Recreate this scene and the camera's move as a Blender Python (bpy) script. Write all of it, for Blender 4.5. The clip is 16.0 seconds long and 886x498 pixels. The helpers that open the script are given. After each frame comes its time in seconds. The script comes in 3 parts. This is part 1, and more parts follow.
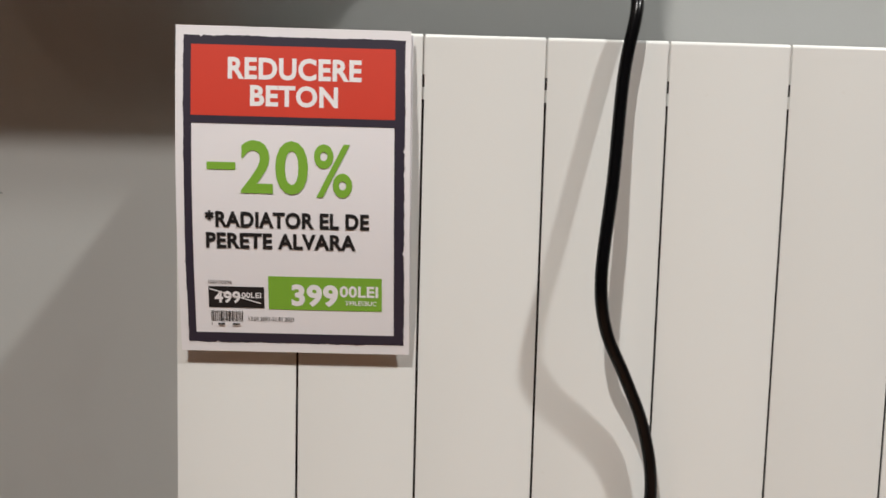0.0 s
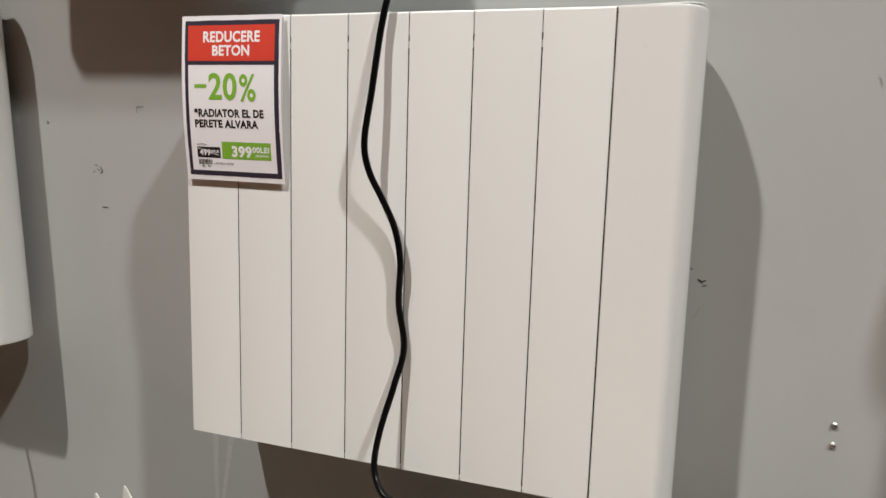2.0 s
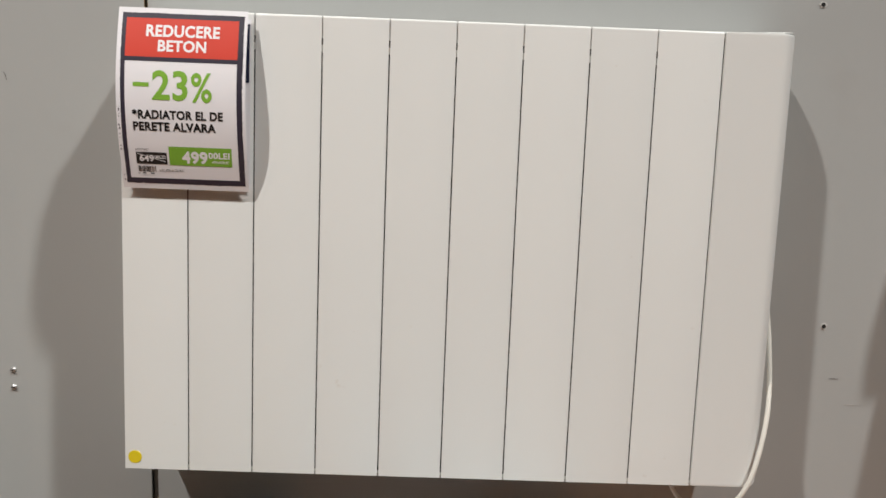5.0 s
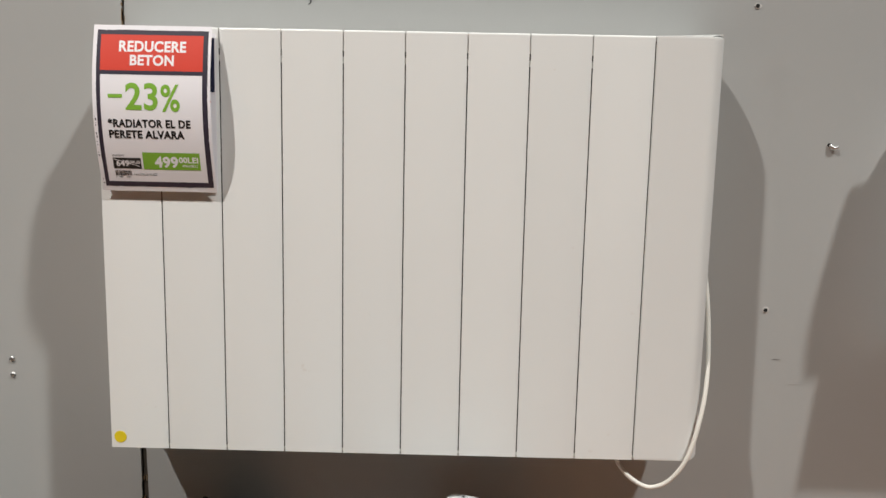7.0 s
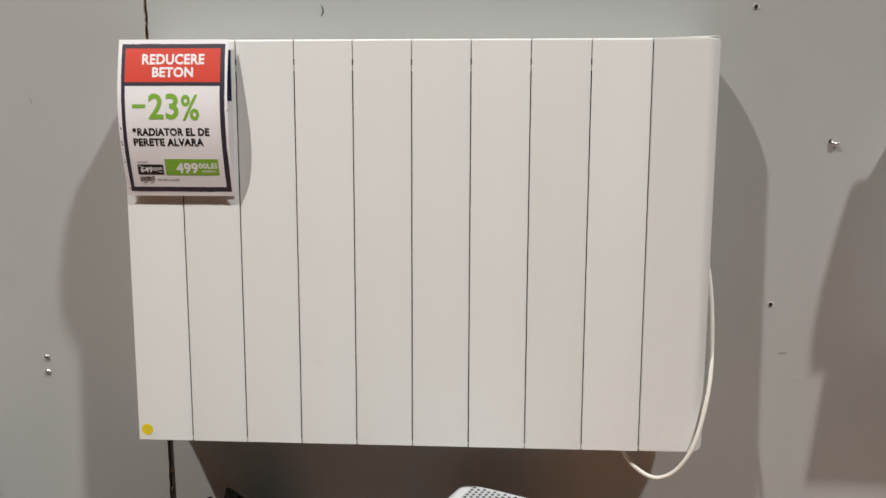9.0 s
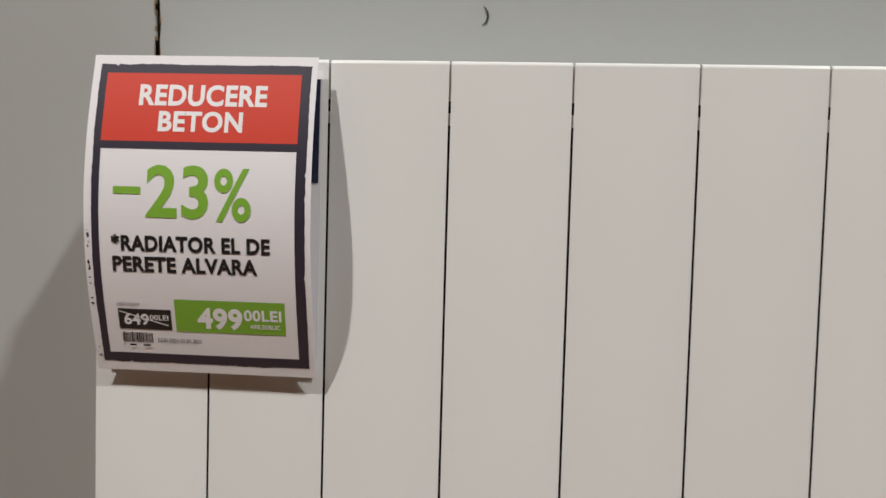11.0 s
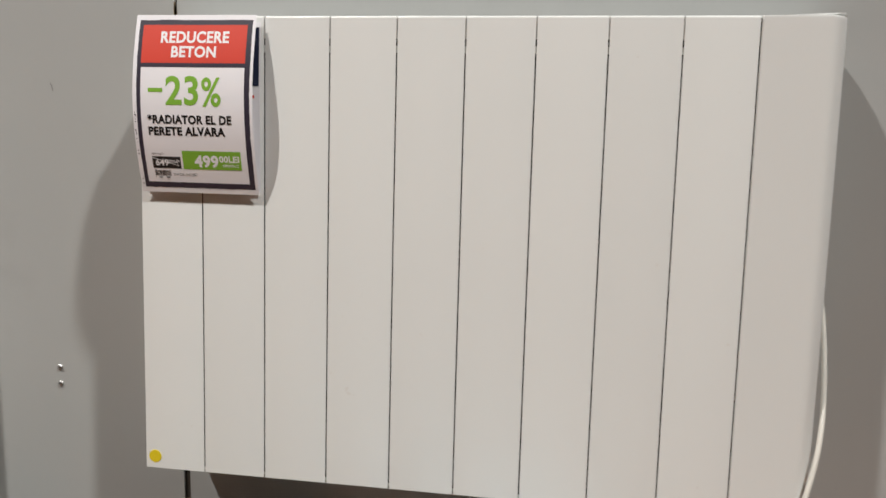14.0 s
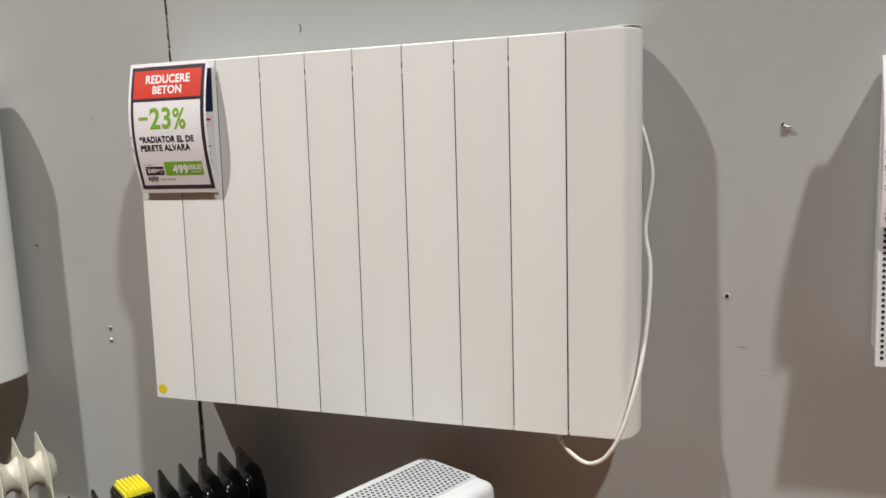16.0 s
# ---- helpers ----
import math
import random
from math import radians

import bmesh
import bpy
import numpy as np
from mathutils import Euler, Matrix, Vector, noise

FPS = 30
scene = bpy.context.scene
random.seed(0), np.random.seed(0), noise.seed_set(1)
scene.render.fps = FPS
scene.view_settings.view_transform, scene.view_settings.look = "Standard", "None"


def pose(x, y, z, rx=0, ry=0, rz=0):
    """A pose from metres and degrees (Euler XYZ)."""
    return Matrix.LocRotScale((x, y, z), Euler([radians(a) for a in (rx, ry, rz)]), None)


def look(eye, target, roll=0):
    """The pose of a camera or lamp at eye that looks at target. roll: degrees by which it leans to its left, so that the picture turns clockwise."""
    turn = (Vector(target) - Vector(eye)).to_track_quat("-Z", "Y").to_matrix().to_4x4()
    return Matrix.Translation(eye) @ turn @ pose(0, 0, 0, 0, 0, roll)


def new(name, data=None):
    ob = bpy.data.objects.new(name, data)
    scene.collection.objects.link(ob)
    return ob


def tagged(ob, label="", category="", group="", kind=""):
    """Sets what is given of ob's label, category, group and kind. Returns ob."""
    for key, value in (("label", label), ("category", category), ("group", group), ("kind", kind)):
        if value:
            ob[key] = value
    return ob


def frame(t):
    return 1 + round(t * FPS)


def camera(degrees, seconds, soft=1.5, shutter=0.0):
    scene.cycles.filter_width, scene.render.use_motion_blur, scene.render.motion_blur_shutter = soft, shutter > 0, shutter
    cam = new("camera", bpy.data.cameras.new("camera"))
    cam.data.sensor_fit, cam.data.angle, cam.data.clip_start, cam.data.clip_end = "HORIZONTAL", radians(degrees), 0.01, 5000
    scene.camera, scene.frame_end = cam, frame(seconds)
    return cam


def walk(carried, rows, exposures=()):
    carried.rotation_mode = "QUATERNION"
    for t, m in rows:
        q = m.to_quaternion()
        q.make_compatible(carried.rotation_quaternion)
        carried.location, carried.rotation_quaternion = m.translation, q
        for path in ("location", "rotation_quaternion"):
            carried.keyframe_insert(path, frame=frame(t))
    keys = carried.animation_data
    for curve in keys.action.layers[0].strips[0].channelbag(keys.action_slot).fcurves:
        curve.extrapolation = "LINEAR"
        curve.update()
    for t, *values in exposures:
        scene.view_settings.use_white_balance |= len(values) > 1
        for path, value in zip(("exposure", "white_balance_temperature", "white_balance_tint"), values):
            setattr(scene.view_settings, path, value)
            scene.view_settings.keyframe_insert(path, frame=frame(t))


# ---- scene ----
cam = camera(59.9, 16.0, shutter=0.22)
PATH = [
    (0, (-0.864, -0.64, 1.314), (-0.83, 1.352, 1.134), 1.5),
    (0.5, (-0.778, -0.698, 1.317), (-0.877, 1.289, 1.104), 1.4),
    (1, (-0.649, -0.862, 1.292), (-0.888, 1.106, 1.021), 3.0),
    (1.5, (-0.504, -0.937, 1.272), (-0.968, 0.983, 0.958), 3.2),
    (2, (-0.349, -0.992, 1.275), (-1.023, 0.865, 0.962), 1.6),
    (2.4, (-0.264, -1.071, 1.296), (-1.004, 0.761, 0.989), -0.4),
    (3, (-0.146, -1.194, 1.308), (-0.894, 0.638, 1.021), -1.4),
    (3.3, (-0.103, -1.233, 1.297), (-0.81, 0.617, 1.021), -1.4),
    (3.5, (-0.068, -1.248, 1.292), (-0.703, 0.628, 1.014), -1.4),
    (4, (0.067, -1.221, 1.284), (-0.26, 0.73, 0.989), -1.1),
    (4.5, (0.237, -1.122, 1.282), (0.159, 0.855, 0.984), 1.4),
    (5, (0.378, -1.048, 1.288), (0.409, 0.929, 0.985), 2.2),
    (7.5, (0.471, -1.132, 1.311), (0.431, 0.839, 0.971), 0.9),
    (8, (0.486, -1.136, 1.309), (0.429, 0.835, 0.97), 0.7),
    (8.5, (0.501, -1.152, 1.307), (0.43, 0.818, 0.968), 0.4),
    (9, (0.499, -1.161, 1.305), (0.394, 0.811, 0.985), 0.1),
    (9.5, (0.42, -1.036, 1.315), (0.288, 0.944, 1.069), 0.4),
    (11.8, (0.27, -0.542, 1.341), (0.117, 1.446, 1.191), 1.8),
    (12, (0.269, -0.544, 1.344), (0.121, 1.445, 1.189), 1.9),
    (12.5, (0.273, -0.564, 1.349), (0.098, 1.422, 1.193), 1.7),
    (13, (0.302, -0.645, 1.339), (0.074, 1.334, 1.159), 1.1),
    (13.5, (0.404, -0.842, 1.305), (0.136, 1.125, 1.065), 0.7),
    (14, (0.514, -0.999, 1.279), (0.219, 0.958, 0.995), 1.3),
    (14.5, (0.638, -1.024, 1.266), (0.221, 0.912, 0.989), 3.2),
    (15, (0.757, -1.046, 1.283), (0.183, 0.851, 1.012), 0.9),
    (15.5, (0.844, -1.132, 1.294), (0.201, 0.742, 1.022), -1.6),
    (16, (0.909, -1.175, 1.286), (0.254, 0.691, 0.991), -2.1),
]
walk(cam, [(t, look(eye, target, roll)) for t, eye, target, roll in PATH],
     exposures=((0, -0.02), (0.5, -0.12), (1.2, -0.06), (2.0, 0.06), (3.2, 0.19), (4.5, -0.04), (9.0, -0.04), (9.5, -0.12), (11.8, -0.35), (13.0, -0.30), (13.6, -0.18), (14.2, -0.07), (15.0, -0.03), (16.0, 0.05)))

# ---- light: three lamps high in the hall, and what floor and walls throw back ----
world = bpy.data.worlds.new("hall_air")
scene.world = world
world.use_nodes = True
world.node_tree.nodes["Background"].inputs[0].default_value = (1.0, 0.80, 0.66, 1)
world.node_tree.nodes["Background"].inputs[1].default_value = 0.050


def spot(name, at, aim, power, radius, colour, cone):
    """A wide, soft-edged spotlight."""
    data = bpy.data.lights.new(name, "SPOT")
    data.energy, data.shadow_soft_size, data.color = power, radius, colour
    data.spot_size, data.spot_blend = radians(cone), 1.0
    ob = new(name, data)
    ob.matrix_world = look(at, aim)
    return ob


spot("hall_spot_right", (5.2, -4.0, 9.7), (0.65, 0, 0.7), 3650, 0.24, (0.97, 0.965, 0.935), 34)
spot("hall_spot_left", (-2.255, -2.76, 6.42), (-0.12, -0.85, -0.25), 1480, 0.085, (0.985, 0.948, 0.900), 61)
spot("hall_spot_far_left", (-7.5, -4.5, 9.0), (-1.0, 0, 0.8), 260, 0.10, (1.0, 0.76, 0.60), 44)


# ---- materials ----
def material(name, colour, rough=0.5, metal=0.0, spots=(), grain=0.0, grain_scale=300, tint=0.06, tint_scale=4.0,
             coat=0.0, per_piece=0.0, gloss=0.5):
    """Principled surface with two scales of variation: broad tint and fine grain with relief."""
    m = bpy.data.materials.new(name)
    m.use_nodes = True
    nt = m.node_tree
    n, l = nt.nodes, nt.links
    b = n["Principled BSDF"]
    b.inputs["Roughness"].default_value, b.inputs["Metallic"].default_value = rough, metal
    b.inputs["Coat Weight"].default_value = coat
    b.inputs["Specular IOR Level"].default_value = gloss
    co = n.new("ShaderNodeTexCoord")
    broad = n.new("ShaderNodeTexNoise")
    broad.inputs["Scale"].default_value, broad.inputs["Detail"].default_value = tint_scale, 5
    l.new(co.outputs["Object"], broad.inputs["Vector"])
    mix = n.new("ShaderNodeMix")
    mix.data_type = "RGBA"
    mix.inputs["A"].default_value = (*[c * (1 - tint) for c in colour], 1)
    mix.inputs["B"].default_value = (*[min(1, c * (1 + tint)) for c in colour], 1)
    l.new(broad.outputs["Fac"], mix.inputs["Factor"])
    last = mix.outputs["Result"]
    for scale, lo, hi, col, strength in spots:
        tex = n.new("ShaderNodeTexNoise")
        tex.inputs["Scale"].default_value, tex.inputs["Detail"].default_value = scale, 3
        l.new(co.outputs["Object"], tex.inputs["Vector"])
        ramp = n.new("ShaderNodeMapRange")
        ramp.inputs["From Min"].default_value, ramp.inputs["From Max"].default_value = lo, hi
        ramp.inputs["To Max"].default_value = strength
        l.new(tex.outputs["Fac"], ramp.inputs["Value"])
        mx = n.new("ShaderNodeMix")
        mx.data_type = "RGBA"
        mx.inputs["B"].default_value = (*col, 1)
        l.new(ramp.outputs["Result"], mx.inputs["Factor"])
        l.new(last, mx.inputs["A"])
        last = mx.outputs["Result"]
    if per_piece:
        info = n.new("ShaderNodeObjectInfo")
        hsv = n.new("ShaderNodeHueSaturation")
        mr = n.new("ShaderNodeMapRange")
        mr.inputs["To Min"].default_value, mr.inputs["To Max"].default_value = 1 - per_piece, 1 + per_piece
        l.new(info.outputs["Random"], mr.inputs["Value"])
        l.new(mr.outputs["Result"], hsv.inputs["Value"])
        l.new(last, hsv.inputs["Color"])
        last = hsv.outputs["Color"]
    l.new(last, b.inputs["Base Color"])
    rmix = n.new("ShaderNodeMapRange")
    rmix.inputs["To Min"].default_value, rmix.inputs["To Max"].default_value = max(0, rough - 0.06), min(1, rough + 0.06)
    fine = n.new("ShaderNodeTexNoise")
    fine.inputs["Scale"].default_value, fine.inputs["Detail"].default_value = grain_scale, 3
    l.new(co.outputs["Object"], fine.inputs["Vector"])
    l.new(broad.outputs["Fac"], rmix.inputs["Value"])
    l.new(rmix.outputs["Result"], b.inputs["Roughness"])
    if grain:
        bump = n.new("ShaderNodeBump")
        bump.inputs["Strength"].default_value, bump.inputs["Distance"].default_value = grain, 0.001
        l.new(fine.outputs["Fac"], bump.inputs["Height"])
        l.new(bump.outputs["Normal"], b.inputs["Normal"])
    return m


M_WALL = material("grey_painted_board", (0.400, 0.408, 0.400), 0.5, tint=0.05, tint_scale=2.2, grain=0.06, grain_scale=420,
                  spots=((9.0, 0.60, 0.78, (0.33, 0.32, 0.31), 0.25), (38.0, 0.68, 0.80, (0.46, 0.45, 0.44), 0.25)))
M_JOINT = material("dark_joint_shade", (0.05, 0.04, 0.03), 0.9, tint=0.3, tint_scale=60)
M_FRAY = material("frayed_board_core", (0.28, 0.20, 0.12), 0.9, tint=0.3, tint_scale=80)
M_ENAMEL = material("white_enamel", (0.742, 0.752, 0.736), 0.33, tint=0.02, tint_scale=5, grain=0.03, grain_scale=260,
                    coat=0.15, per_piece=0.018, spots=((55.0, 0.74, 0.80, (0.62, 0.58, 0.52), 0.35),))
# near-black: seam shade put into the colour; also on the upper grille
M_RECESS_SHADE = material("recess_shade", (0.030, 0.028, 0.026), 0.7)
M_PAPER = material("white_paper", (0.80, 0.79, 0.82), 0.6, tint=0.02, grain=0.05, grain_scale=900)
M_RED = material("red_print", (0.62, 0.045, 0.022), 0.55, tint=0.05)
M_GREEN = material("green_print", (0.20, 0.42, 0.035), 0.55, tint=0.05)
M_NAVY = material("dark_print", (0.028, 0.022, 0.040), 0.5, tint=0.15)
M_NAVY_BAND = material("navy_band_print", (0.010, 0.014, 0.045), 0.5, tint=0.15)
M_BLACK_INK = material("black_print", (0.010, 0.009, 0.010), 0.5)
M_INK_WHITE = material("unprinted_white", (0.82, 0.81, 0.83), 0.6)
M_GREY_INK = material("grey_print", (0.16, 0.15, 0.16), 0.6)
M_CABLE_BLACK = material("black_rubber_cable", (0.003, 0.003, 0.0035), 0.22, gloss=0.22, tint=0.2, tint_scale=30)
M_CABLE_WHITE = material("white_plastic_cable", (0.74, 0.72, 0.66), 0.4, tint=0.05, tint_scale=20)
M_YELLOW_DOT = material("yellow_sticker_paper", (0.78, 0.60, 0.015), 0.55, tint=0.05, tint_scale=40)
M_YELLOW = material("yellow_plastic", (0.74, 0.64, 0.02), 0.35, tint=0.08, tint_scale=30)
M_LIME = material("lime_yellow_plastic", (0.36, 0.36, 0.015), 0.3, tint=0.1, tint_scale=30)
M_OIL_WHITE = material("white_heater_enamel", (0.70, 0.69, 0.65), 0.3, tint=0.03, coat=0.2)
M_OIL_CREAM = material("cream_heater_enamel", (0.61, 0.59, 0.50), 0.33, tint=0.03, coat=0.2)
M_OIL_BLACK = material("black_heater_enamel", (0.003, 0.003, 0.0035), 0.16, tint=0.2, coat=0.0, gloss=0.2)
M_METAL = material("zinc_screw_steel", (0.62, 0.61, 0.60), 0.35, metal=0.9, tint=0.15, tint_scale=200)
M_SCRATCH = material("pencil_and_scuff", (0.035, 0.035, 0.035), 0.8, tint=0.3, tint_scale=300)
M_SCUFF = material("faint_grey_scuff", (0.22, 0.215, 0.21), 0.8, tint=0.3, tint_scale=300)
M_CHIP = material("bare_plaster_chip", (0.62, 0.61, 0.59), 0.85, tint=0.1, tint_scale=200)
M_HOLE = material("dark_hole", (0.015, 0.013, 0.012), 0.9)
M_CONV = material("white_convector_paint", (0.68, 0.705, 0.72), 0.3, tint=0.02, coat=0.2)
M_FLOOR = material("hall_floor_concrete", (0.47, 0.245, 0.14), 0.45, tint=0.15, tint_scale=1.2, grain=0.1,
                   spots=((0.8, 0.5, 0.8, (0.33, 0.18, 0.10), 0.5),))
M_HALL = material("hall_wall_paint", (0.22, 0.175, 0.14), 0.7, tint=0.08, tint_scale=0.7)
M_CEIL = material("hall_ceiling_paint", (0.20, 0.18, 0.16), 0.8, tint=0.08, tint_scale=0.7)
M_GRILLE = material("grey_grille_paint", (0.52, 0.55, 0.57), 0.35, tint=0.03)
M_STREAK = material("pale_wall_streak", (0.47, 0.47, 0.47), 0.7, tint=0.15, tint_scale=120)
M_PLINTH = material("dark_display_plinth", (0.36, 0.19, 0.115), 0.6, tint=0.12, tint_scale=8)


# ---- building helpers ----
def shape(name, bm, mat, smooth=False):
    me = bpy.data.meshes.new(name)
    bm.to_mesh(me)
    bm.free()
    me.materials.append(mat)
    if smooth:
        for p in me.polygons:
            p.use_smooth = True
        me.set_sharp_from_angle(angle=radians(38))
    return me


def part(name, bm, mat, parent, label="", smooth=False):
    ob = new(name, shape(name, bm, mat, smooth))
    ob.parent = parent
    if label:
        tagged(ob, label)
    return ob


def thing(name, label, category, group="", kind="", at=(0, 0, 0)):
    ob = new(name)
    ob.empty_display_size = 0.05
    ob.location = at
    return tagged(ob, label, category, group, kind)


def single(name, bm, mat, label="", category="", group="", kind="", smooth=False):
    return tagged(new(name, shape(name, bm, mat, smooth)), label, category, group, kind)


def add_box(bm, lo, hi, bevel=0.0, segments=2):
    """A box from corner to corner, its edges rounded."""
    res = bmesh.ops.create_cube(bm, size=1)
    vs = res["verts"]
    for v in vs:
        v.co = Vector([(lo[k] + hi[k]) / 2 + v.co[k] * (hi[k] - lo[k]) for k in range(3)])
    if bevel:
        es = list({e for v in vs for e in v.link_edges})
        bmesh.ops.bevel(bm, geom=es, offset=bevel, segments=segments, profile=0.5, affect="EDGES")
    return bm


def box(lo, hi, bevel=0.0, segments=2):
    return add_box(bmesh.new(), lo, hi, bevel, segments)


def loft(bm, rings, closed=True, caps=True):
    """Skin over rings of points, all with the same count."""
    rows = [[bm.verts.new(p) for p in r] for r in rings]
    n = len(rows[0])
    for a, b in zip(rows, rows[1:]):
        for k in range(n if closed else n - 1):
            bm.faces.new((a[k], a[(k + 1) % n], b[(k + 1) % n], b[k]))
    if caps and closed:
        bm.faces.new(rows[0][::-1])
        bm.faces.new(rows[-1])
    return bm


def smooth_line(points, steps=8):
    """Points of a smooth curve through the given ones."""
    pts = [Vector(p) for p in points]
    pts = [2 * pts[0] - pts[1]] + pts + [2 * pts[-1] - pts[-2]]
    out = []
    for k in range(1, len(pts) - 2):
        a, b, c, d = pts[k - 1:k + 3]
        for s in range(steps):
            t = s / steps
            out.append(0.5 * (2 * b + (c - a) * t + (2 * a - 5 * b + 4 * c - d) * t * t + (3 * b - a - 3 * c + d) * t ** 3))
    out.append(pts[-2])
    return out


def tube(bm, line, radius, sides=10):
    rings = []
    side = None
    for k, p in enumerate(line):
        way = (line[min(k + 1, len(line) - 1)] - line[max(k - 1, 0)]).normalized()
        if side is None:
            side = way.orthogonal().normalized()
        side = (side - way * side.dot(way)).normalized()
        up = way.cross(side)
        rings.append([p + radius * (math.cos(a) * side + math.sin(a) * up)
                      for a in [2 * math.pi * j / sides for j in range(sides)]])
    return loft(bm, rings)


def cable(name, points, radius, mat, label, category="cable"):
    return single(name, tube(bmesh.new(), smooth_line(points), radius), mat, label, category, smooth=True)


# ---- the hall: board wall with a joint, floor, ceiling, far walls ----
JOINT = -0.0065
wall_board = thing("wall_north", "grey painted board wall with one open joint", "wall", kind="structure")


def board(x0, x1, wobble):
    """A wall board whose one edge at the joint is a little ragged."""
    bm = bmesh.new()
    rng = random.Random(5 + wobble)
    zs = [0.0, 0.55] + [0.55 + 0.012 * k for k in range(1, 105)] + [1.9, 12.0]
    rings = []
    for z in zs:
        r = (rng.random() ** 6) * 0.0016 if 0.6 < z < 1.85 else 0
        r += 0.0056 * max(0.0, 1.45 - z)
        a, b = (x0, x1 - r) if wobble == 0 else (x0 + r * 0.6, x1)
        rings.append([(a, 0, z), (b, 0, z), (b, 0.018, z), (a, 0.018, z)])
    return loft(bm, rings)


part("board", board(-9.0, JOINT - 0.0017, 0), M_WALL, wall_board)
part("board", board(JOINT + 0.0017, 11.0, 1), M_WALL, wall_board)
part("joint_backing", box((JOINT - 0.05, 0.0185, 0), (JOINT + 0.05, 0.03, 12)), M_JOINT, wall_board)
# dark strip near the surface paints in the deep shade of the open joint
part("joint_shade_strip", box((JOINT - 0.008, 0.004, 0), (JOINT + 0.008, 0.0182, 11.9)), M_JOINT, wall_board)
part("wall_core", box((-9, 0.032, 0), (11, 0.20, 12)), M_HALL, wall_board)
bm = bmesh.new()
rng = random.Random(3)
for k in range(70):
    z = 1.36 + 0.26 * rng.random() if k < 52 else 0.62 + 0.7 * rng.random()
    w, h = 0.0004 + 0.0010 * rng.random(), 0.002 + 0.008 * rng.random()
    x = JOINT + (-0.0017 - w / 2 if rng.random() < 0.7 else 0.0017 + w / 2)
    add_box(bm, (x - w / 2, -0.0007, z), (x + w / 2, 0.004, z + h), 0.0003, 1)
tagged(part("frayed_edge", bm, M_FRAY, wall_board), kind="stuff")

single("floor", box((-9, -11, -0.2), (11, 0.2, 0.0)), M_FLOOR, "brownish hall floor", "floor", kind="structure")
single("ceiling", box((-9, -11, 12.0), (11, 0.2, 12.2)), M_CEIL, "high hall ceiling", "ceiling", kind="structure")
single("wall_south", box((-9, -11.2, 0), (11, -11.0, 12)), M_HALL, "beige far hall wall", "wall", kind="structure")
single("wall_west", box((-9.2, -11, 0), (-9.0, 0.2, 12)), M_HALL, "beige far hall wall", "wall", kind="structure")
single("wall_east", box((11.0, -11, 0), (11.2, 0.2, 12)), M_HALL, "beige far hall wall", "wall", kind="structure")
PLINTH = 0.11
single("display_plinth", box((-3.2, -0.72, 0.0), (3.2, -0.002, PLINTH), 0.006), M_PLINTH,
       "low dark display plinth under the heaters", "plinth", kind="structure")


